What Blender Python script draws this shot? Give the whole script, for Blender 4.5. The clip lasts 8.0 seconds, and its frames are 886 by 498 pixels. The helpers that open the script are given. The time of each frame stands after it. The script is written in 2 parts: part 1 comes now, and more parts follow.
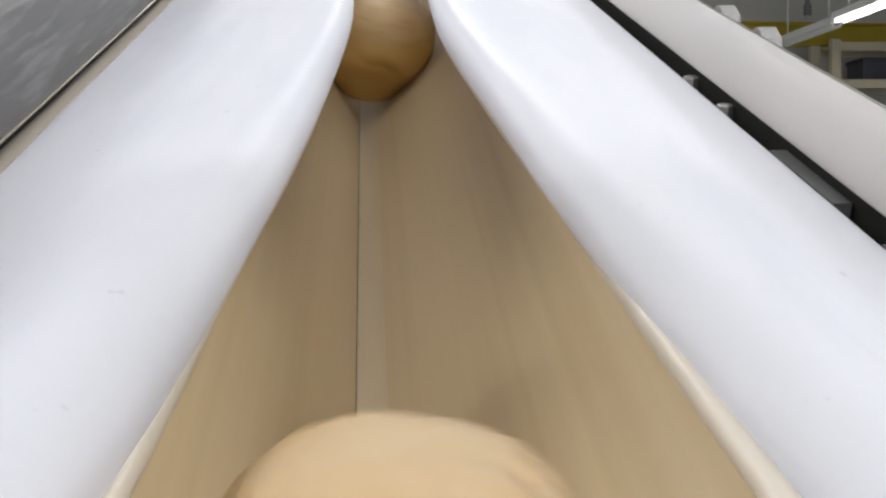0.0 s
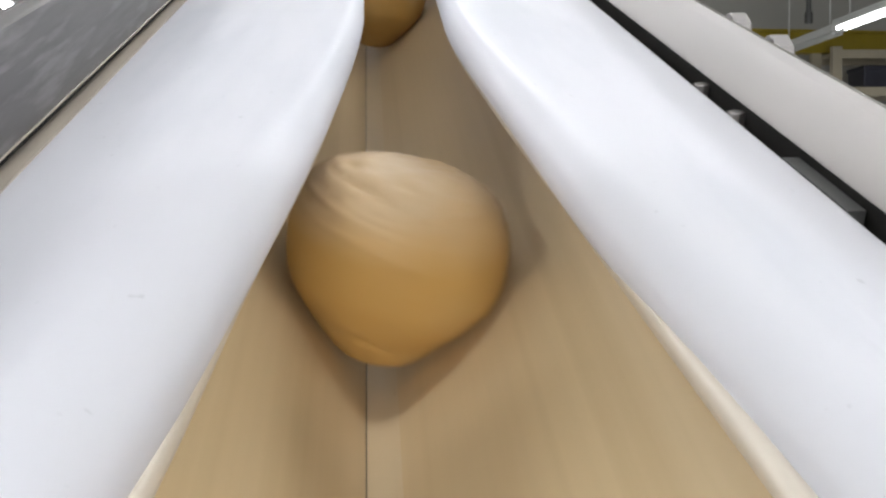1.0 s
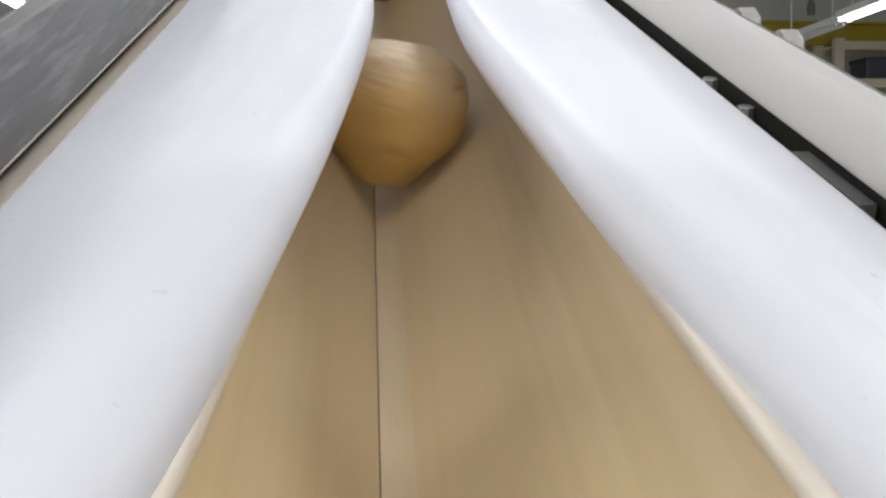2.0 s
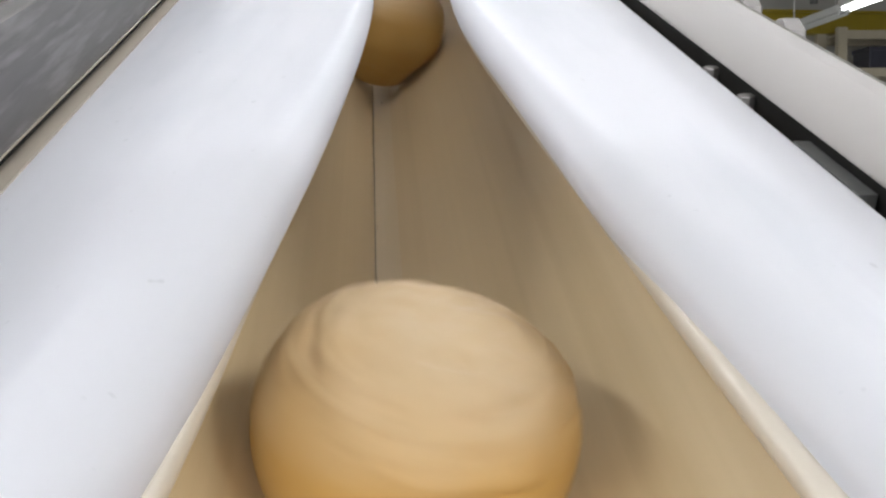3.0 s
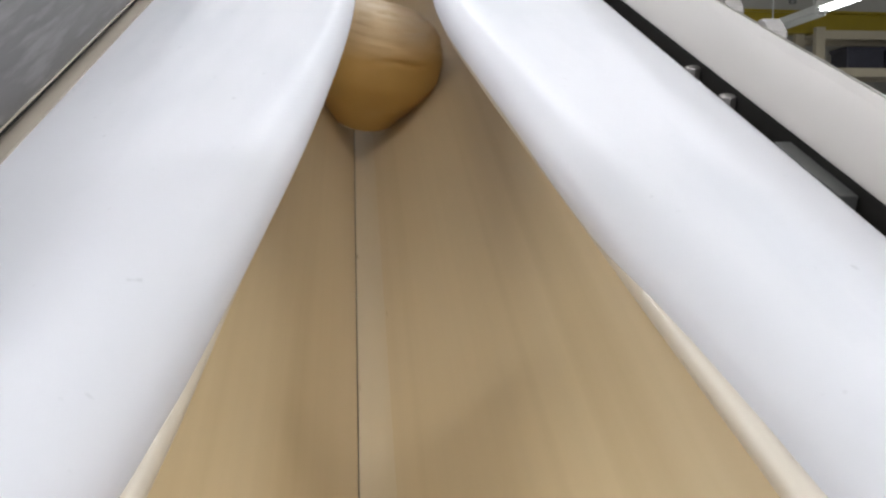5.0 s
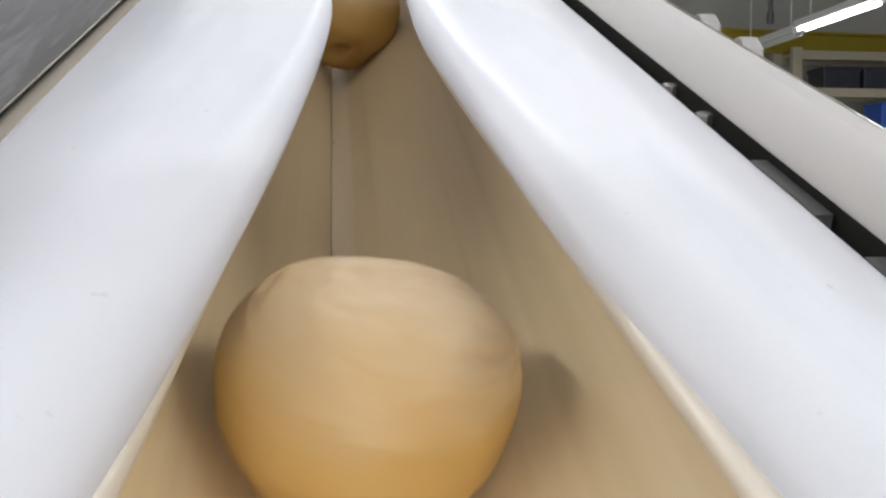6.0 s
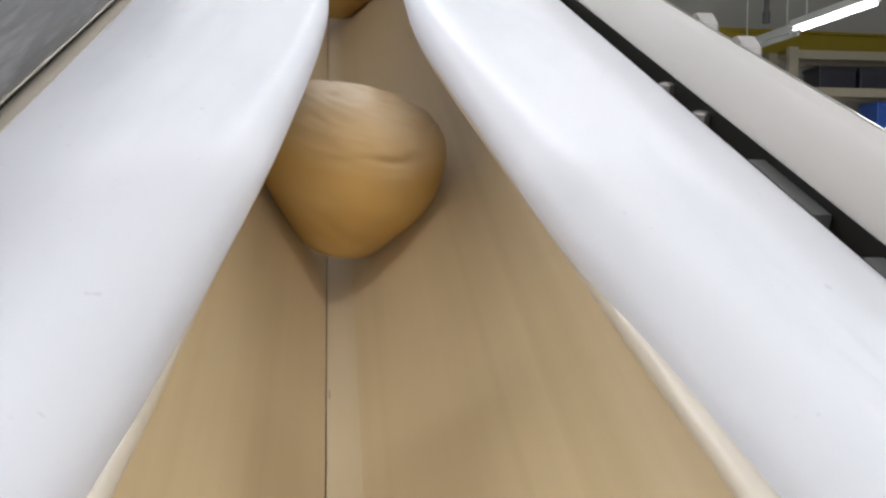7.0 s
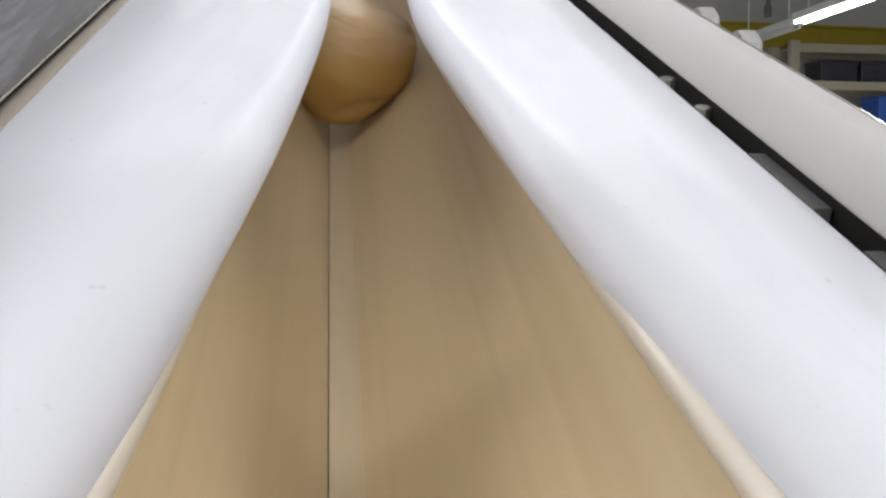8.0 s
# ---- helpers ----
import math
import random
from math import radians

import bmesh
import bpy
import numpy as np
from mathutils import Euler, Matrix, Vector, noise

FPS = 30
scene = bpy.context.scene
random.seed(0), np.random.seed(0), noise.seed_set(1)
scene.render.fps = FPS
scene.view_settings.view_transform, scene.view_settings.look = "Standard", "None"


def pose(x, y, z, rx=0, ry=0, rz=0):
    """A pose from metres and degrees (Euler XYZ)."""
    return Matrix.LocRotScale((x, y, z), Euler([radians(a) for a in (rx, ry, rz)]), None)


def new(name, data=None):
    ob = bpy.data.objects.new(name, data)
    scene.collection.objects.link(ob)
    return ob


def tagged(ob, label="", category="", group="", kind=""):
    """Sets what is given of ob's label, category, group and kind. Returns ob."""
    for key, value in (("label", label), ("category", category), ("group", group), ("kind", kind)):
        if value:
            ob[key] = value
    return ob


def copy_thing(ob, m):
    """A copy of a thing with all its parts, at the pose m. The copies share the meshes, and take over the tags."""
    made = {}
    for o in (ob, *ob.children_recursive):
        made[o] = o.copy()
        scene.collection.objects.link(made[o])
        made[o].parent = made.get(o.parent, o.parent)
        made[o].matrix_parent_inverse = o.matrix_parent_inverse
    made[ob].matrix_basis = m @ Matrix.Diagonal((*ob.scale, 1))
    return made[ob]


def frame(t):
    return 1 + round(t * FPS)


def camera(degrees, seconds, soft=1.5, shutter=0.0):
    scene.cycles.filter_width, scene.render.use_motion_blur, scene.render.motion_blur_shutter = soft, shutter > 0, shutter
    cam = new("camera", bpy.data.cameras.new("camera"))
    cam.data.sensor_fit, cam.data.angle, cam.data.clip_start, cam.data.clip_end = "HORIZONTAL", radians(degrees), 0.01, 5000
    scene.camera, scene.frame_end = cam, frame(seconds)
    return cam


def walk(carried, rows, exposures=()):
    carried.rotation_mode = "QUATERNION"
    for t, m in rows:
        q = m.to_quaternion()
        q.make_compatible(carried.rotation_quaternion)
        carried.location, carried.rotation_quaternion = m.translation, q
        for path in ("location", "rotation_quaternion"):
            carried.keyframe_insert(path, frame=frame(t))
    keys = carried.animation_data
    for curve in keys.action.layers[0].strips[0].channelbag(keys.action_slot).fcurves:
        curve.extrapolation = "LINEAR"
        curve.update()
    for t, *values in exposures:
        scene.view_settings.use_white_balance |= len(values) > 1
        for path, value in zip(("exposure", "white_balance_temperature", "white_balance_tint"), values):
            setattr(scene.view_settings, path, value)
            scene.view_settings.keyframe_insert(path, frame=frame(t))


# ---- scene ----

# The conveyor climbs at 20 degrees; all of its parts are set out in its own
# frame (x across, y up the trough, z square to the belts) and placed by TILT.
TILT = pose(0, 0, 1.1, 20, 0, 0)

cam = camera(46.0, 8.0, soft=2.4, shutter=0.5)
walk(cam, [
    (0.0, TILT @ pose(0.0057, -0.0045, 0.2100, 67.18, -0.85, -4.01)),
    (0.5, TILT @ pose(0.0035, -0.0033, 0.2096, 67.25, -1.30, -3.98)),
    (1.0, TILT @ pose(0.0016, -0.0047, 0.2101, 67.50, -1.05, -3.91)),
    (2.5, TILT @ pose(-0.0030, -0.0070, 0.2120, 66.80, -0.89, -3.86)),
    (3.0, TILT @ pose(-0.0013, -0.0060, 0.2114, 66.50, -0.92, -3.76)),
    (3.5, TILT @ pose(-0.0032, -0.0060, 0.2120, 65.97, -1.17, -4.05)),
    (4.0, TILT @ pose(-0.0020, -0.0042, 0.2111, 65.72, -1.60, -4.11)),
    (4.5, TILT @ pose(-0.0024, -0.0050, 0.2117, 65.90, -1.50, -4.30)),
    (6.0, TILT @ pose(0.0000, -0.0014, 0.2104, 67.20, -2.49, -5.56)),
    (6.5, TILT @ pose(-0.0001, -0.0004, 0.2101, 67.29, -2.61, -5.75)),
    (7.0, TILT @ pose(0.0000, 0.0001, 0.2100, 67.13, -2.69, -5.72)),
    (7.5, TILT @ pose(-0.0002, -0.0006, 0.2101, 66.99, -2.65, -5.64)),
    (8.0, TILT @ pose(-0.0004, -0.0012, 0.2105, 66.79, -2.65, -5.67)),
])

# ---- light: fluorescent tubes in a hall, most rows added for fill ----
LAMP_Z = 2.75
# rows of lamps: x, middle y, turn, lamps in the row, watts of the row
# x 3.97 is a known lamp, x 0.02 inferred; other rows added for fill
LAMPS = [(-1.7, 0.8, 0, 3, 51), (1.7, 0.8, 0, 3, 51), (0.02, -0.55, 90, 1, 10), (0.30, 3.0, 0, 3, 21), (3.97, 7.9, 0, 1, 60), (-2.6, 7.2, 0, 3, 120)]
# unseen door added for fill behind the low end: x from, to, height, watts
FILL_DOOR = (-1.3, 1.3, 2.3, 290)
world = bpy.data.worlds.new("world")
scene.world = world
world.use_nodes = True
world.node_tree.nodes["Background"].inputs[0].default_value = (0.80, 0.87, 1.0, 1)
world.node_tree.nodes["Background"].inputs[1].default_value = 0.08
for lx, ly, turn, count, watts in LAMPS:
    lamp = bpy.data.lights.new("tube_light", "AREA")
    lamp.shape, lamp.size, lamp.size_y = "RECTANGLE", 0.14, 1.28 * count - 0.06
    lamp.energy, lamp.color = watts, (0.95, 0.97, 0.99)
    new("tube_light", lamp).matrix_world = pose(lx, ly, LAMP_Z - 0.05, 0, 0, turn)
# fill light in the added door, brightens the trough and dough fronts
door_fill = bpy.data.lights.new("door_fill", "AREA")
door_fill.shape, door_fill.size, door_fill.size_y = "RECTANGLE", FILL_DOOR[1] - FILL_DOOR[0], FILL_DOOR[2] - 0.05
door_fill.energy, door_fill.color = FILL_DOOR[3], (0.96, 0.98, 1.0)
new("door_fill", door_fill).matrix_world = pose((FILL_DOOR[0] + FILL_DOOR[1]) / 2, -5.55, FILL_DOOR[2] / 2, 90, 0, 0)
scene.view_settings.exposure = 0.10


# ---- materials ----
def material(name, colour, rough=0.5, metal=0.0, grain=0.1, scale=60.0, bump=0.1, stretch=(1, 1, 1), stain=None,
             stain_scale=6.0, stain_cover=0.55, spec=0.5, translucent=0.0, wrap=None, rough_var=0.08, bump_distance=0.002, coat=0.0, specks=0.0, pale_crown=None):
    m = bpy.data.materials.new(name)
    m.use_nodes = True
    nt = m.node_tree
    N, L = nt.nodes, nt.links
    b = N["Principled BSDF"]
    tc = N.new("ShaderNodeTexCoord")
    mp = N.new("ShaderNodeMapping")
    mp.inputs["Scale"].default_value = stretch
    L.new(tc.outputs["Object"], mp.inputs[0])
    fine = N.new("ShaderNodeTexNoise")
    fine.inputs["Scale"].default_value, fine.inputs["Detail"].default_value = scale, 9
    L.new(mp.outputs[0], fine.inputs[0])
    big = N.new("ShaderNodeTexNoise")
    big.inputs["Scale"].default_value, big.inputs["Detail"].default_value = stain_scale, 4
    L.new(mp.outputs[0], big.inputs[0])
    mix = N.new("ShaderNodeMix")
    mix.data_type = "RGBA"
    dark = tuple(c * (1 - grain) for c in colour)
    light = tuple(min(1, c * (1 + grain)) for c in colour)
    mix.inputs[6].default_value, mix.inputs[7].default_value = (*dark, 1), (*light, 1)
    L.new(fine.outputs[0], mix.inputs[0])
    ramp = N.new("ShaderNodeMapRange")
    ramp.inputs[1].default_value, ramp.inputs[2].default_value = stain_cover, stain_cover + 0.15
    L.new(big.outputs[0], ramp.inputs[0])
    mix2 = N.new("ShaderNodeMix")
    mix2.data_type = "RGBA"
    mix2.inputs[7].default_value = (*(stain or colour), 1)
    L.new(mix.outputs[2], mix2.inputs[6])
    L.new(ramp.outputs[0], mix2.inputs[0])
    colour_out = mix2.outputs[2]
    if specks:
        dots = N.new("ShaderNodeTexNoise")
        dots.inputs["Scale"].default_value, dots.inputs["Detail"].default_value = 210, 1
        L.new(tc.outputs["Object"], dots.inputs[0])
        cut = N.new("ShaderNodeMapRange")
        cut.inputs[1].default_value, cut.inputs[2].default_value, cut.inputs[4].default_value = 0.76, 0.82, specks
        L.new(dots.outputs[0], cut.inputs[0])
        mix3 = N.new("ShaderNodeMix")
        mix3.data_type = "RGBA"
        mix3.inputs[7].default_value = (*(c * 0.45 for c in colour), 1)
        L.new(colour_out, mix3.inputs[6])
        L.new(cut.outputs[0], mix3.inputs[0])
        colour_out = mix3.outputs[2]
    if pale_crown:  # a paler crown in patches: flour, with top light put into the colour
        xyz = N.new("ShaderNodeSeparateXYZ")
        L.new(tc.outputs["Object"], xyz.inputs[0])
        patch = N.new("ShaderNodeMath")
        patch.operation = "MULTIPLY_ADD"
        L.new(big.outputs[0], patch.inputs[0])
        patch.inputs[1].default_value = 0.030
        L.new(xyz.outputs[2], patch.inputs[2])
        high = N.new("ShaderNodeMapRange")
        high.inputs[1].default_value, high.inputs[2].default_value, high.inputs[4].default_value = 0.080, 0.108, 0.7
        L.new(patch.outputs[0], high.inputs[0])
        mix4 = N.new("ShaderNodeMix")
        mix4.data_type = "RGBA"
        mix4.inputs[7].default_value = (*pale_crown, 1)
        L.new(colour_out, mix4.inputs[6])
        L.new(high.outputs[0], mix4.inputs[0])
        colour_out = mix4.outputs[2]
    L.new(colour_out, b.inputs["Base Color"])
    if coat:
        b.inputs["Coat Weight"].default_value, b.inputs["Coat Roughness"].default_value = coat, 0.3
    rr = N.new("ShaderNodeMapRange")
    rr.inputs[3].default_value, rr.inputs[4].default_value = max(0.02, rough - rough_var), min(1, rough + rough_var)
    L.new(big.outputs[0], rr.inputs[0])
    L.new(rr.outputs[0], b.inputs["Roughness"])
    b.inputs["Metallic"].default_value = metal
    b.inputs["Specular IOR Level"].default_value = spec
    if bump:
        bp = N.new("ShaderNodeBump")
        bp.inputs["Strength"].default_value, bp.inputs["Distance"].default_value = bump, bump_distance
        L.new(fine.outputs[0], bp.inputs["Height"])
        L.new(bp.outputs[0], b.inputs["Normal"])
    if translucent:
        tr = N.new("ShaderNodeBsdfTranslucent")
        L.new(mix2.outputs[2], tr.inputs[0])
        ms = N.new("ShaderNodeMixShader")
        ms.inputs[0].default_value = translucent
        L.new(b.outputs[0], ms.inputs[1])
        L.new(tr.outputs[0], ms.inputs[2])
        L.new(ms.outputs[0], N["Material Output"].inputs[0])
    if wrap:
        b.inputs["Subsurface Weight"].default_value = wrap
        b.inputs["Subsurface Radius"].default_value = (0.012, 0.006, 0.003)
        b.inputs["Subsurface Scale"].default_value = 1.0
    return m


def glow(name, colour, strength):
    m = bpy.data.materials.new(name)
    m.use_nodes = True
    b = m.node_tree.nodes["Principled BSDF"]
    b.inputs["Base Color"].default_value = (*colour, 1)
    b.inputs["Emission Color"].default_value = (*colour, 1)
    b.inputs["Emission Strength"].default_value = strength
    return m


BELT = material("tan_belt", (0.565, 0.435, 0.260), 0.42, grain=0.04, scale=260, bump=0.04, stretch=(1, 0.006, 1),
                stain=(0.51, 0.385, 0.220), stain_scale=42, stain_cover=0.46, spec=0.35)
BAND = material("pale_belt_band", (0.58, 0.465, 0.30), 0.45, grain=0.05, scale=120, bump=0.05, stretch=(1, 0.12, 1))
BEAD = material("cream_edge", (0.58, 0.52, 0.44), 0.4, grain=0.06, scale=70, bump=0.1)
WHITE = material("white_plastic", (0.822, 0.82, 0.868), 0.50, grain=0.02, scale=40, bump=0.03, stretch=(1, 0.22, 1),
                 stain=(0.765, 0.77, 0.82), stain_scale=22, stain_cover=0.5, translucent=0.36, spec=0.35, coat=0.04, specks=0.35)
STEEL = material("brushed_steel", (0.69, 0.655, 0.60), 0.22, 1.0, grain=0.04, scale=90, bump=0.06, stretch=(1, 0.05, 1))
# base darkened for the dim room it mirrors; smears are surface marks
STEEL_DIMMED = material("smeared_dimmed_steel", (0.125, 0.117, 0.115), 0.40, 0.85, grain=0.35, scale=110, bump=0.05, stretch=(1, 0.13, 1.3),
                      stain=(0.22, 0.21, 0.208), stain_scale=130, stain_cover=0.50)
BOLT = material("zinc_bolt", (0.36, 0.34, 0.33), 0.55, 0.8, grain=0.08, scale=200, bump=0.05)
RAIL_SHADE = material("tan_rail_shade", (0.38, 0.33, 0.27), 0.55, grain=0.12, scale=70, bump=0.06)
FRAME = material("dark_frame", (0.014, 0.013, 0.012), 0.7, grain=0.3, scale=60, bump=0.1, spec=0.1)
GREYBAR = material("grey_bracket", (0.11, 0.11, 0.107), 0.5, 0.3, grain=0.2, scale=80, bump=0.1)
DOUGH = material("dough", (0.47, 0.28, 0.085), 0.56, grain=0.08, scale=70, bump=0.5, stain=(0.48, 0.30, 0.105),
                 stain_scale=30, stain_cover=0.50, wrap=0.03, spec=0.28, pale_crown=(0.51, 0.40, 0.275))
CRUMB = material("dried_dough", (0.30, 0.22, 0.12), 0.8, grain=0.3, scale=300, bump=0.3)
WALL = material("grey_wall", (0.46, 0.45, 0.42), 0.8, grain=0.06, scale=3, bump=0.1, stain_scale=0.6, stain=(0.40, 0.39, 0.37))
CEIL = material("ceiling_paint", (0.75, 0.75, 0.74), 0.85, grain=0.05, scale=4, bump=0.05, stain_scale=0.5)
FLOOR = material("floor_paint", (0.33, 0.33, 0.32), 0.45, grain=0.15, scale=8, bump=0.1, stain=(0.25, 0.25, 0.24), stain_scale=1.2)
YELLOW = material("yellow_paint", (0.34, 0.25, 0.015), 0.45, grain=0.1, scale=10, bump=0.05)
CREAM = material("cream_paint", (0.40, 0.35, 0.26), 0.5, grain=0.08, scale=10, bump=0.05)
DARKBOX = material("dark_crate", (0.03, 0.03, 0.045), 0.5, grain=0.3, scale=9, bump=0.1)
BLUE = material("blue_crate", (0.03, 0.10, 0.42), 0.45, grain=0.1, scale=9, bump=0.05)
HOUSING = material("lamp_housing", (0.72, 0.72, 0.70), 0.5, grain=0.04, scale=20, bump=0.02)
TUBE = glow("lit_tube", (0.95, 0.98, 1.0), 9.0)


# ---- mesh helpers ----
def mesh_object(name, bm, mat, parent=None, label="", smooth=False, m=None, sharp=42):
    bmesh.ops.recalc_face_normals(bm, faces=bm.faces)
    me = bpy.data.meshes.new(name)
    bm.to_mesh(me)
    bm.free()
    me.materials.append(mat)
    if smooth:
        me.polygons.foreach_set("use_smooth", [True] * len(me.polygons))
        me.set_sharp_from_angle(angle=radians(sharp))
    ob = new(name, me)
    if parent:
        ob.parent = parent
    if m is not None:
        ob.matrix_basis = m
    if label:
        tagged(ob, label)
    return ob


def part(name, bm, mat, parent, label="", smooth=False, m=None):
    return mesh_object(name, bm, mat, parent, label, smooth, m)


def thing(name, m, label, category, group="", kind=""):
    ob = new(name)
    ob.matrix_basis = m
    return tagged(ob, label, category, group, kind)


def box(x0, x1, y0, y1, z0, z1, bevel=0.0):
    bm = bmesh.new()
    bmesh.ops.create_cube(bm, size=1)
    for v in bm.verts:
        v.co = Vector(((x0 + x1) / 2 + v.co.x * (x1 - x0), (y0 + y1) / 2 + v.co.y * (y1 - y0), (z0 + z1) / 2 + v.co.z * (z1 - z0)))
    if bevel:
        bmesh.ops.bevel(bm, geom=bm.edges[:], offset=bevel, segments=2, affect="EDGES", profile=0.5)
    return bm


def sweep(profile, stations):
    """A closed outline, given by profile(y), carried along y."""
    bm = bmesh.new()
    rings = [[bm.verts.new((x, y, z)) for x, z in profile(y)] for y in stations]
    for a, b in zip(rings, rings[1:]):
        n = len(a)
        for i in range(n):
            bm.faces.new((a[i], a[(i + 1) % n], b[(i + 1) % n], b[i]))
    bm.faces.new(rings[0])
    bm.faces.new(rings[-1])
    return bm


def hexagon(radius, height, z0=0.0):
    bm = bmesh.new()
    bmesh.ops.create_cone(bm, cap_ends=True, segments=6, radius1=radius, radius2=radius, depth=height)
    bmesh.ops.translate(bm, verts=bm.verts, vec=(0, 0, z0 + height / 2))
    bmesh.ops.bevel(bm, geom=[e for e in bm.edges if all(v.co.z > z0 + height * 0.9 for v in e.verts)], offset=radius * 0.12,
                    segments=1, affect="EDGES")
    return bm


def disc(radius, height, z0=0.0, seg=24):
    bm = bmesh.new()
    bmesh.ops.create_cone(bm, cap_ends=True, segments=seg, radius1=radius, radius2=radius, depth=height)
    bmesh.ops.translate(bm, verts=bm.verts, vec=(0, 0, z0 + height / 2))
    return bm


def smooth01(u):
    u = min(1.0, max(0.0, u))
    return u * u * (3 - 2 * u)


# ---- the hall ----
X0, X1, Y0, Y1, ZC = -5.0, 8.0, -5.5, 11.6, 4.2
tagged(mesh_object("floor", box(X0, X1, Y0, Y1, -0.2, 0), FLOOR), "grey painted concrete factory floor", "floor", kind="structure")
tagged(mesh_object("ceiling", box(X0, X1, Y0, Y1, ZC, ZC + 0.2), CEIL), "pale grey painted factory ceiling", "ceiling", kind="structure")
for nm, b in (("wall_north", (X0, X1, Y1, Y1 + 0.2, 0, ZC)), ("wall_south", (X0, FILL_DOOR[0], Y0 - 0.2, Y0, 0, ZC)),
              ("wall_south", (FILL_DOOR[1], X1, Y0 - 0.2, Y0, 0, ZC)), ("wall_south", (FILL_DOOR[0], FILL_DOOR[1], Y0 - 0.2, Y0, FILL_DOOR[2], ZC)),
              ("wall_west", (X0 - 0.2, X0, Y0, Y1, 0, ZC)), ("wall_east", (X1, X1 + 0.2, Y0, Y1, 0, ZC))):
    tagged(mesh_object(nm, box(*b), WALL), "plain grey painted factory wall", "wall", kind="structure")


door = thing("fill_door_1", pose(0, Y0, 0), "open steel door frame added for the fill light", "door", kind="structure")
for dx in (FILL_DOOR[0], FILL_DOOR[1]):
    part("jamb", box(dx - 0.05, dx + 0.05, 0.003, 0.06, 0, FILL_DOOR[2] + 0.05, 0.004), HOUSING, door)
part("lintel", box(FILL_DOOR[0] + 0.05, FILL_DOOR[1] - 0.05, 0.003, 0.06, FILL_DOOR[2] - 0.05, FILL_DOOR[2] + 0.05, 0.004), HOUSING, door)
tagged(mesh_object("ground", box(-30, 30, Y0 - 40, Y0, -0.4, -0.2), FLOOR), "grey concrete yard outside the added door", "ground", kind="structure")


def fixture(x, y, turn=0, lit=True):
    t = thing("fluorescent_lamp", pose(x, y, LAMP_Z, 0, 0, turn), "long white fluorescent ceiling lamp, lit" if lit else "long white fluorescent ceiling lamp, unlit",
              "ceiling lamp", "fluorescent lamps")
    part("housing", box(-0.07, 0.07, -0.63, 0.63, 0.0, 0.06, 0.008), HOUSING, t)
    for dx in (-0.035, 0.035):
        bm = disc(0.013, 1.2, -0.6, 12)
        bmesh.ops.rotate(bm, verts=bm.verts, cent=(0, 0, 0), matrix=Matrix.Rotation(radians(90), 3, "X"))
        bmesh.ops.translate(bm, verts=bm.verts, vec=(dx, 0, -0.016))
        part("tube", bm, TUBE if lit else HOUSING, t, "glowing white tube" if lit else "", True)
    for dy in (-0.45, 0.45):
        part("hanger", disc(0.006, ZC - LAMP_Z - 0.06, 0.06, 8), HOUSING, t, m=pose(0, dy, 0))
    return t


for lx, ly, turn, count, _ in LAMPS:
    for k in range(count):
        along = 1.28 * (k - (count - 1) / 2)
        fixture(lx - along * math.sin(radians(turn)), ly + along * math.cos(radians(turn)), turn)
fixture(4.05, 9.35, lit=False)


def yellow_beam():
    t = thing("crane_beam", pose(5.6, 10.9, 2.98, 0, 0, 4), "yellow painted steel beam along the far wall", "beam")
    part("web", box(-4.5, 2.3, -0.02, 0.02, -0.10, 0.10), YELLOW, t)
    for dz in (-0.11, 0.11):
        part("flange", box(-4.5, 2.3, -0.08, 0.08, dz - 0.012, dz + 0.012, 0.003), YELLOW, t)
    for dx in (-4.2, 2.0):
        part("bracket", box(dx - 0.06, dx + 0.06, 0.02, 0.75, -0.3, -0.123), YELLOW, t)


yellow_beam()


def rack():
    t = thing("storage_rack", pose(4.77, 10.6, 0), "cream painted steel storage rack with dark crates", "rack")
    for dx in (0.0, 1.5, 2.9):
        for dy in (-0.25, 0.25):
            part("post", box(dx - 0.05, dx + 0.05, dy - 0.04, dy + 0.04, 0, 2.86, 0.005), CREAM, t)
    for z in (0.5, 1.1, 1.75, 2.36, 2.74):
        for dy in (-0.25, 0.25):
            part("beam", box(0.05, 2.85, dy - 0.03, dy + 0.03, z, z + 0.09, 0.004), CREAM, t)
        part("shelf", box(0.05, 2.85, -0.22, 0.22, z + 0.06, z + 0.085), CREAM, t)
    return t


rack()
crate = thing("storage_crate", pose(5.3, 10.6, 2.445), "dark plastic crate on the storage rack", "crate", "dark crates")
part("body", box(-0.2, 0.2, -0.19, 0.19, 0, 0.22, 0.012), DARKBOX, crate)
part("rim", box(-0.21, 0.21, -0.2, 0.2, 0.19, 0.235, 0.006), DARKBOX, crate)
for i in range(1, 5):
    copy_thing(crate, pose(5.3 + i * 0.46, 10.6, 2.445, 0, 0, 3 * (-1) ** i))
for i in range(1):
    copy_thing(crate, pose(5.32 + i * 0.48, 10.6, 1.835, 0, 0, 2 * (-1) ** i))
blue = thing("blue_crate", pose(6.0, 10.6, 1.835), "blue plastic crate on the storage rack", "crate")
part("body", box(-0.25, 0.25, -0.19, 0.19, 0, 0.47, 0.012), BLUE, blue)
part("rim", box(-0.26, 0.26, -0.2, 0.2, 0.44, 0.485, 0.006), BLUE, blue)


def conduit():
    t = thing("conduit", pose(3.92, 9.05, 0), "grey metal cable conduit hanging from the ceiling", "conduit")
    bm = disc(0.022, ZC - 2.95, 2.95, 10)
    part("pipe", bm, GREYBAR, t, smooth=True)
    part("cap", disc(0.035, 0.1, 2.87, 12), GREYBAR, t)


conduit()


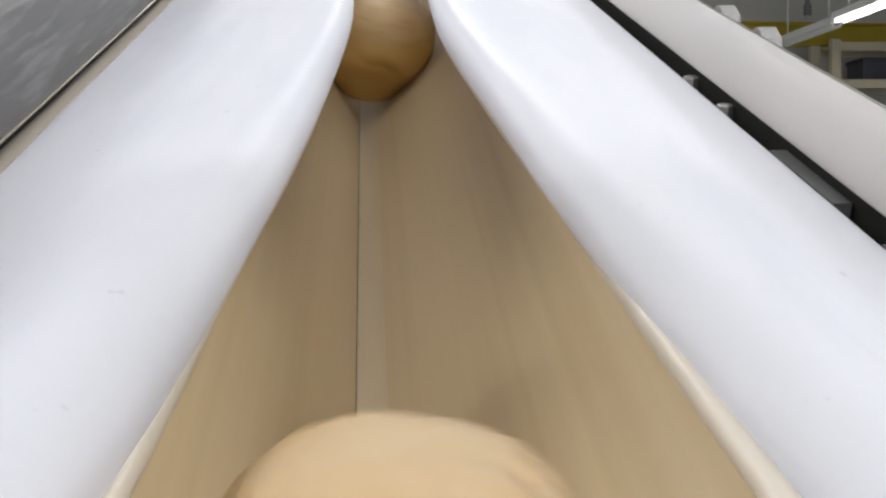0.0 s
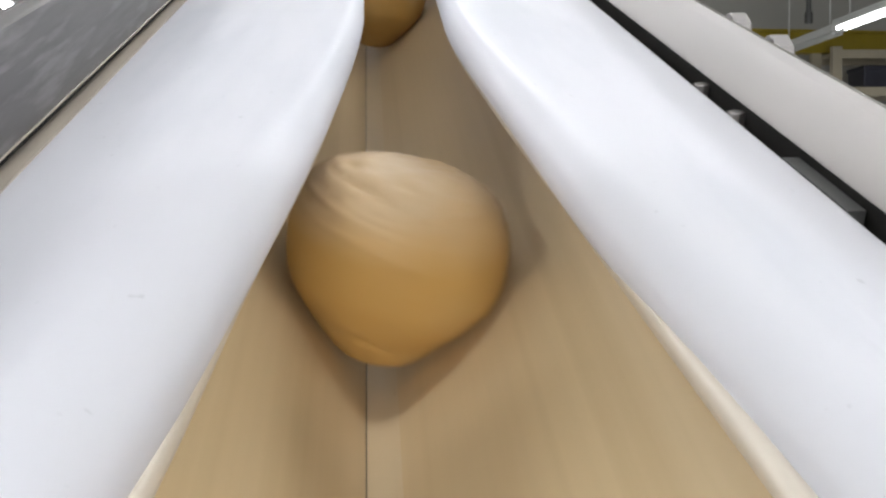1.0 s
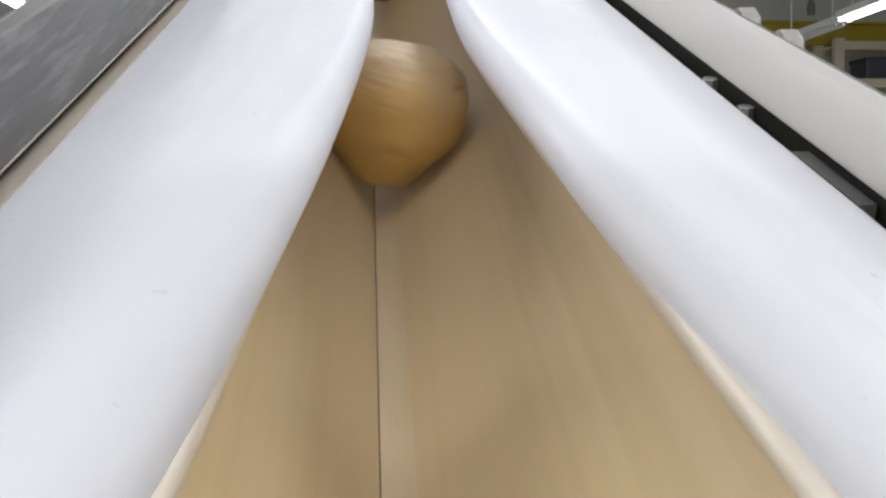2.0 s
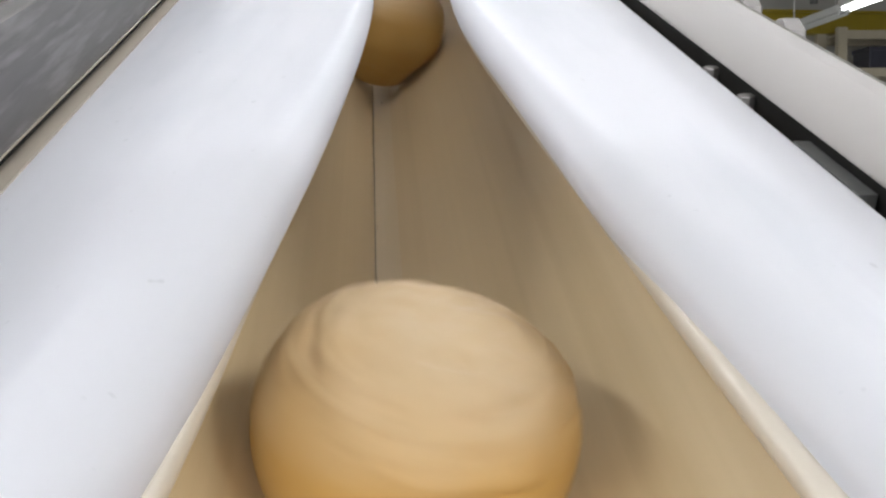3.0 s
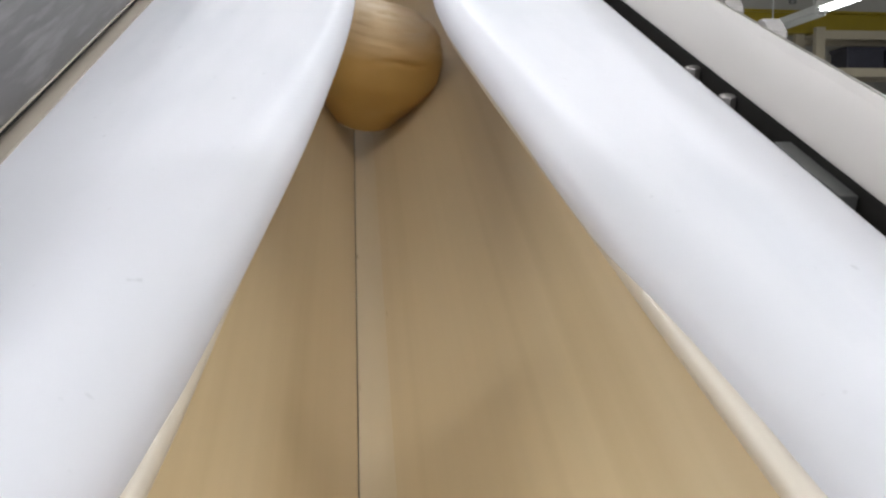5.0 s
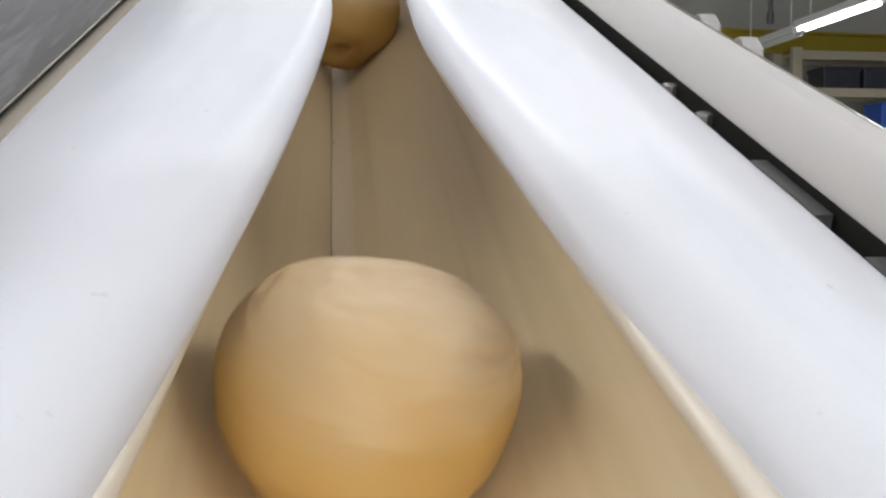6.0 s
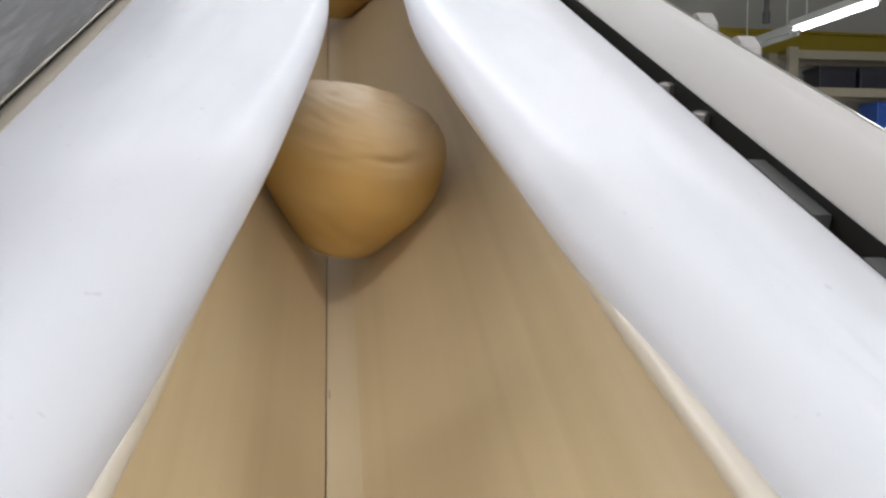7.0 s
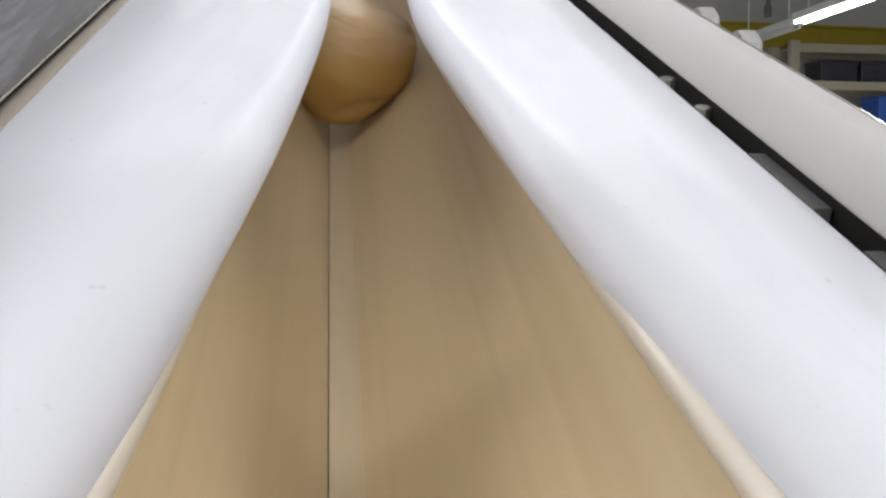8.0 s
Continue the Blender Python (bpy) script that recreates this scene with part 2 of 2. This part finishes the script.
# ---- the conveyor ----
YA, YB = -2.55, 3.0
STATIONS = [YA, -1.0, -0.4, -0.2, -0.1, -0.04] + [i * 0.02 for i in range(0, 31)] + [0.7, 0.9, 1.2, 1.6, 2.2, YB]
LONG = [YA + (YB - YA) * i / 24 for i in range(25)]


def lip_height(y):
    return 0.105 + 0.025 * smooth01((y - 0.12) / 0.43)


def hem_width(y):
    """How far the right-hand hem shows past the lip: 5 mm at the low end, nothing further up."""
    return 0.0050 * min(1.0, max(0.0, (0.275 - y) / 0.135))


def lip_left(y):
    u = min(1.0, max(-0.10, (y - 0.12) / 0.34))
    return -0.0014 * (1 - smooth01((y - 0.20) / 0.15)) - 0.0465 * (1 - u) ** 1.5 - 0.0008 * math.sin(math.pi * min(1.0, max(0.0, u))) ** 0.7


def lip_right(y):
    v = min(1.0, max(-0.12, (y - 0.14) / 0.31))
    return hem_width(y) + 0.0028 * (1 - smooth01((y - 0.14) / 0.30)) + 0.0349 + 0.0375 * (1 - v) ** 1.25 + 0.0024 * math.sin(math.pi * min(1.0, max(0.0, v)) ** 0.8)


def roll(y):
    """Half-width of the rolled edge: wide at the low end, tightening up the trough."""
    return 0.0055 + 0.0135 * (1 - smooth01((y - 0.12) / 0.30))


def sheet_section(side, y, lip, z, mid_x, mid_z, out_x, out_z):
    """The sheet from its outer edge, which bends down a little, to the rolled edge that turns down into the trough. side: 1 right, -1 left."""
    rx, rz = roll(y), 0.0092 + 0.006 * (1 - smooth01((y - 0.12) / 0.26))
    crest, top_z = lip + side * rx, z + 0.0092
    z = top_z - rz
    start = crest + side * rx * 0.35
    top = [(out_x, out_z - 0.0030), (out_x - side * 0.003, out_z - 0.0016), (out_x - side * 0.007, out_z), (mid_x, mid_z)]
    for k in (0.82, 0.66, 0.5, 0.34, 0.18):
        top.append((start + (mid_x - start) * k, mid_z + (top_z - mid_z) * (1 - k) ** 1.15 - 0.0006 * k))
    top.append((start, top_z - 0.0003))
    under = [(x, v - 0.004) for x, v in top]
    for k in range(0, 14):
        a = radians(90 + 11 * k)
        top.append((crest + side * rx * math.cos(a), z + rz * math.sin(a)))
    return top + [(crest - side * rx * 0.45, z - 0.0035), (crest, top_z - 0.0050)] + under[::-1]


def sheet_right(y):
    return sheet_section(1, y, lip_right(y), lip_height(y), 0.1085, 0.1158, 0.1346, 0.1130)


def sheet_left(y):
    return sheet_section(-1, y, lip_left(y), lip_height(y), -0.092, 0.1060, -0.1213, 0.1000)


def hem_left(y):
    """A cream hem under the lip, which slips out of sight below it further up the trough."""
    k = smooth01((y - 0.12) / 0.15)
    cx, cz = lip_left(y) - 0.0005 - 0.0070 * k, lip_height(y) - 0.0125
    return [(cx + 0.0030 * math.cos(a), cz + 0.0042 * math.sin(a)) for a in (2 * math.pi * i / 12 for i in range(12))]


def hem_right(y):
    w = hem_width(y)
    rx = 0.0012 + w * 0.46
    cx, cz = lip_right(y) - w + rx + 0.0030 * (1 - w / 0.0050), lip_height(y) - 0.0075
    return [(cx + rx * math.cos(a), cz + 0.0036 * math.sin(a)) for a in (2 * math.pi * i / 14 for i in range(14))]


def rail_shade_left(y):
    """A thin strip lying on the outer edge of the sheet, coloured for the rail's shade."""
    return [(-0.1215, 0.0986), (-0.1211, 0.0993), (-0.1143, 0.1008), (-0.1112, 0.1017), (-0.1112, 0.1007), (-0.1143, 0.0998), (-0.1211, 0.0980)]


for side, sheet, hem in ((-1, sheet_left, hem_left), (1, sheet_right, hem_right)):
    g = thing("guide_panel", TILT.copy(), "white plastic guide panel with a rolled lip over the trough", "guide panel", "guide panels")
    part("sheet", sweep(sheet, STATIONS), WHITE, g, "pale white plastic sheet with a rolled edge", True)
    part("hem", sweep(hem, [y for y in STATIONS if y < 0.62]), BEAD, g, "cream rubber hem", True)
    if side < 0:
        part("shade_strip", sweep(rail_shade_left, [YA, -1.0, 0.0, 0.5, 1.0, 2.0, YB]), RAIL_SHADE, g, "tan strip painted for the shade under the rail", True)

# belts: two tan sheets that meet in a crease
BL, BR = radians(31), radians(48)


def belt_left(y):
    top = 0.102
    n = Vector((-math.cos(BL), -math.sin(BL)))
    d = Vector((-math.sin(BL), math.cos(BL)))
    inner = [d * s for s in (0.0005, 0.02, 0.05, 0.075, top)]
    inner = [p + n * 0.0002 for p in inner]
    outer = [p + n * 0.004 for p in reversed(inner)]
    return [tuple(p) for p in inner + outer]


def belt_right(y):
    d = Vector((math.sin(BR), math.cos(BR)))
    n = Vector((math.cos(BR), -math.sin(BR)))
    base = [Vector((0.0001, 0.0)), Vector((0.005, 0.0008)), Vector((0.0095, 0.0026)), Vector((0.0135, 0.0056)), Vector((0.0170, 0.0090))]
    inner = base + [d * s + n * k for s, k in ((0.028, 0.0044), (0.045, 0.0036), (0.07, 0.0016), (0.10, 0.0006), (0.132, 0.0))]
    outer = [p + n * 0.004 for p in reversed(inner)]
    return [tuple(p) for p in inner + outer]


belt_l = tagged(mesh_object("left_belt", sweep(belt_left, LONG), BELT, smooth=True, m=TILT.copy()), "steep tan conveyor belt, one side of the trough", "conveyor belt", "trough belts")
belt_r = tagged(mesh_object("right_belt", sweep(belt_right, LONG), BELT, smooth=True, m=TILT.copy()), "sloping tan conveyor belt, one side of the trough", "conveyor belt", "trough belts")


def rail_right(y):
    return [(0.1400, 0.1138), (0.1400, 0.1364), (0.14012, 0.1372), (0.1404, 0.1397), (0.1407, 0.1400), (0.1414, 0.1400), (0.1411, 0.1372), (0.1410, 0.1364), (0.1410, 0.1138)]


def rail_left(y):
    return [(-0.118, 0.1052), (-0.118, 0.1430), (-0.1194, 0.1468), (-0.1200, 0.1472), (-0.1212, 0.1472), (-0.1212, 0.1047), (-0.1184, 0.1047)]


def conveyor_frame():
    t = thing("inclined_conveyor", TILT.copy(), "stainless steel inclined conveyor with bolted side rails", "conveyor")
    part("side_rail", sweep(rail_right, LONG), STEEL, t, "brushed stainless steel side rail")
    part("side_rail", sweep(rail_left, LONG), STEEL_DIMMED, t, "smeared stainless steel side rail, darkened for its dim reflection")
    # bright steel strip stands in for light caught on the lower rail edge
    part("glint_strip", box(-0.1186, -0.1177, YA, YB, 0.1040, 0.1050), STEEL, t, "bright strip painted for the glint on the rail edge")
    # carrying beams under the guide panels and belts
    part("beam", box(0.118, 0.172, YA, YB, 0.020, 0.055, 0.002), FRAME, t, "dark steel carrying beam")
    part("beam", box(-0.152, -0.085, YA, YB, 0.030, 0.0925, 0.002), FRAME, t, "dark steel carrying beam")
    part("bed", box(-0.150, 0.170, YA, YB, -0.030, -0.012, 0.002), GREYBAR, t)
    for y in (-1.9, -1.0, 0.0, 1.0, 2.0, 2.8):
        for x in (-0.135, 0.150):
            part("upright", box(x - 0.012, x + 0.012, y - 0.02, y + 0.02, -0.012, 0.145), FRAME, t)
    # spacers in the slot beside the white panel
    for y0, y1 in ((0.205, 0.232), (0.262, 0.312)):
        part("spacer", box(0.1358, 0.1412, y0, y1, 0.0550, 0.1098), GREYBAR, t, "grey spacer block")
    for y in (0.368, 0.412):
        nut = part("nut", hexagon(0.0034, 0.055), BOLT, t, "zinc stud and nut", m=pose(0.1392, y, 0.0550))
        part("washer", disc(0.0058, 0.0012), BOLT, nut, m=pose(0, 0, 0.0002))
    # dark plates added to keep light out of the slot and rail gap
    part("light_stop", box(0.1420, 0.1430, YA, YB, 0.055, 0.126), FRAME, t)
    part("light_stop", box(-0.1265, -0.1216, YA, YB, 0.0925, 0.1400), FRAME, t)
    for i in range(-16, 24):
        k = i * 0.26
        for y in (0.353 + k, 0.397 + k):
            if YA + 0.05 < y < YB - 0.05:
                head = part("bolt", hexagon(0.0076, 0.0064), BOLT, t, "zinc hex bolt", m=pose(0.1434, y, 0.1340, 20 + 3 * (i % 5), 0, 0) @ pose(0, 0, 0, 0, 90, 0))
                part("washer", disc(0.0074, 0.0012, -0.0012), BOLT, head)
    return t


conveyor_frame()


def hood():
    """Unseen hood added to shade the low trough; dough passes under its back plate."""
    t = thing("shade_hood", TILT.copy(), "grey steel hood added unseen to shade the low end of the trough", "hood")
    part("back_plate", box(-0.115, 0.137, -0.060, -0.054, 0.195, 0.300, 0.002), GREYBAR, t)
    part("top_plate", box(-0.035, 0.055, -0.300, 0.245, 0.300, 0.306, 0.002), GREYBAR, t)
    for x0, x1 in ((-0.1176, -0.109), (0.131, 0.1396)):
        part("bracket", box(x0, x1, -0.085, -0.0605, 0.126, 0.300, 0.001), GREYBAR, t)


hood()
for y in (-1.7, 2.3):
    foot = TILT @ Vector((0, y, -0.03))
    t = thing("conveyor_stand", pose(0, foot.y, 0), "grey steel stand under the inclined conveyor", "stand", "conveyor stands")
    for x in (-0.13, 0.15):
        part("leg", box(x - 0.02, x + 0.02, -0.02, 0.02, 0.01, foot.z + 0.008, 0.002), GREYBAR, t)
        part("foot", box(x - 0.05, x + 0.05, -0.05, 0.05, 0, 0.012, 0.002), GREYBAR, t)
    part("crossbar", box(-0.11, 0.13, -0.015, 0.015, foot.z * 0.4, foot.z * 0.4 + 0.03), GREYBAR, t)


def band(y):
    top = [(-0.00002, 0.0003), (0.005, 0.0012), (0.0095, 0.0030), (0.0118, 0.0046)]
    return top + [(x + 0.0001, z - 0.0007) for x, z in reversed(top)]


part("pale_band", sweep(band, LONG), BAND, belt_r, "paler band beside the crease", True)


# ---- dough pieces: turned between the belts like tops ----
LEAN = radians(8.5)


def dough_outline(s):
    """Radius and height along the axis, s from 0 (low end) to 1 (crown)."""
    a = math.pi * s
    reach = 0.0494 if s < 0.5 else 0.0280
    z = 0.0637 - reach * math.copysign(abs(math.cos(a)) ** 0.94, math.cos(a))
    r = 0.0426 * math.sin(a) ** (0.80 if s < 0.5 else 0.60)
    flank = 0.83 * z + 0.0034  # where the belts press the piece flat
    h = max(0.0, 0.005 - abs(r - flank)) / 0.005
    return min(r, flank) - h * h * 0.00125, z


def dough(seed, folds, notch=None):
    rng = random.Random(seed)
    bm = bmesh.new()
    rows, seg = 96, 176
    shift = Vector((seed * 3.7, seed * 1.3, seed * 2.1))
    cuts = [(rng.uniform(0, 6.28), rng.uniform(0.25, 0.85), rng.uniform(0.25, 0.7), rng.uniform(0.0008, 0.0022), rng.uniform(-0.5, 0.5)) for _ in range(folds)]
    # pits torn into one side of the crown
    pits = []
    patch = rng.uniform(0, 6.28)
    for _ in range(26):
        s, a = rng.uniform(0.62, 0.93), patch + rng.gauss(0, 0.55)
        r, z = dough_outline(s)
        pits.append((Vector((r * math.cos(a), r * math.sin(a), z)), rng.uniform(0.0010, 0.0026), rng.uniform(0.0006, 0.0016)))
    if notch is not None:
        notch %= 2 * math.pi
    grid = []
    for i in range(1, rows):
        s = i / rows
        r, z = dough_outline(s)
        ring = []
        for j in range(seg):
            a = 2 * math.pi * j / seg
            p = Vector((r * math.cos(a), r * math.sin(a), z))
            lump = noise.noise(p * 22 + shift) * 0.0021 + noise.noise(p * 60 + shift) * 0.0005
            swirl = Vector((math.cos(a + 9 * s) * r, math.sin(a + 9 * s) * r, z * 2.2))
            crown = smooth01((s - 0.42) / 0.3)
            ridge = 1 - abs(noise.noise(Vector((swirl.x * 26, swirl.y * 26, swirl.z * 60)) + shift)) * 2
            lump += crown * (0.0006 * max(0.0, ridge) ** 3 - 0.0003) + crown * noise.noise(p * 170 + shift) * 0.0006
            groove = 0.0
            for ca, cs, width, depth, slope in cuts:
                da = (a - ca + math.pi) % (2 * math.pi) - math.pi
                if abs(da) < width:
                    line = cs + slope * da * 0.25 + 0.02 * math.sin(7 * da + seed)
                    groove -= depth * math.exp(-((s - line) / 0.015) ** 2) * math.cos(da / width * math.pi / 2)
                    groove += depth * 0.4 * math.exp(-((s - line - 0.05) / 0.03) ** 2) * math.cos(da / width * math.pi / 2)
            if s > 0.58:
                for centre, size, depth in pits:
                    far = (p - centre).length_squared / (size * size)
                    if far < 6:
                        groove -= depth * math.exp(-far)
            if notch is not None:
                da = (a - notch + math.pi) % (2 * math.pi) - math.pi
                groove -= 0.0140 * math.exp(-((s - 0.27 - 0.10 * da) / 0.042) ** 2 - (da / 0.32) ** 2)
            d = lump * (0.35 + 0.65 * smooth01((s - 0.15) / 0.4)) + groove
            n = Vector((math.cos(a) * math.sin(math.pi * s), math.sin(a) * math.sin(math.pi * s), -math.cos(math.pi * s)))
            ring.append(bm.verts.new(p + n * d))
        grid.append(ring)
    low = bm.verts.new((0, 0, dough_outline(0)[1]))
    high = bm.verts.new((0, 0, dough_outline(1)[1]))
    for a, b in zip(grid, grid[1:]):
        for j in range(seg):
            bm.faces.new((a[j], a[(j + 1) % seg], b[(j + 1) % seg], b[j]))
    for j in range(seg):
        bm.faces.new((low, grid[0][(j + 1) % seg], grid[0][j]))
        bm.faces.new((high, grid[-1][j], grid[-1][(j + 1) % seg]))
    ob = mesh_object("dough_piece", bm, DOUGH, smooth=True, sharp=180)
    return tagged(ob, "smooth tan dough ball turning between two tan belts", "dough ball", "dough balls")


# for each piece: place on the trough at 0 s, speed, turn, and how far and when its uneven shape rolls it sideways
PIECES = [(dough(1, 4), 0.741, 0.212, 0.4, 0.0, 0.0), (dough(2, 5, 4.75), 0.1600, 0.1975, 1.1, 0.0045, 0.5),
          (dough(3, 7, 2.5), -0.3993, 0.2069, 2.0, -0.0024, 3.5), (dough(4, 5, 5.0), -0.9930, 0.2070, 0.0, 0.0022, 6.5),
          (dough(5, 5), -1.640, 0.2137, 3.0, 0.0, 0.0)]
SPIN = -15.7  # radians a second about the piece's own axis


def crumb(seed, size):
    rng = random.Random(seed)
    bm = bmesh.new()
    bmesh.ops.create_icosphere(bm, subdivisions=1, radius=size)
    for v in bm.verts:
        v.co = Vector((v.co.x * 0.6, v.co.y * rng.uniform(0.9, 1.8), v.co.z * 0.5)) * rng.uniform(0.7, 1.2)
    return tagged(mesh_object("dough_crumb", bm, CRUMB, smooth=True), "tiny dried dough crumb on the tan belt", "crumb", "dough crumbs")


CRUMBS = []
crumb_rng = random.Random(11)
for k in range(30):
    near_crease = k % 4 != 0
    CRUMBS.append((crumb(k + 3, crumb_rng.uniform(0.0005, 0.0011)), 0.30 + 2.55 * k / 29 + crumb_rng.uniform(-0.04, 0.04),
                   crumb_rng.uniform(0.0003, 0.0012) if near_crease else crumb_rng.uniform(0.006, 0.013)))


def motions():
    """Dough pieces climb the trough, spinning; crumbs ride down on the right-hand belt."""
    for ob, start, speed, turn, sway, when in PIECES:
        rows = []
        for i in range(121):
            t = i / 15
            wob = sway * math.cos(SPIN * (t - when))
            rows.append((t, TILT @ pose(0.0014 + wob, start + 0.005 + speed * t, 0.0, 0, math.degrees(LEAN) + 1.5 * math.sin(7.3 * t + turn), 0)
                         @ pose(0, 0, 0, 0, 0, math.degrees(turn + SPIN * t))))
        walk(ob, rows)
    for ob, y, x in CRUMBS:
        z = 0.0010 + 0.0011 * smooth01(x / 0.006) + max(0.0, x - 0.005) * 0.42
        walk(ob, [(t, TILT @ pose(x, y - 0.33 * t, z, 0, -20, 8)) for t in (0.0, 4.0, 8.0)])


motions()
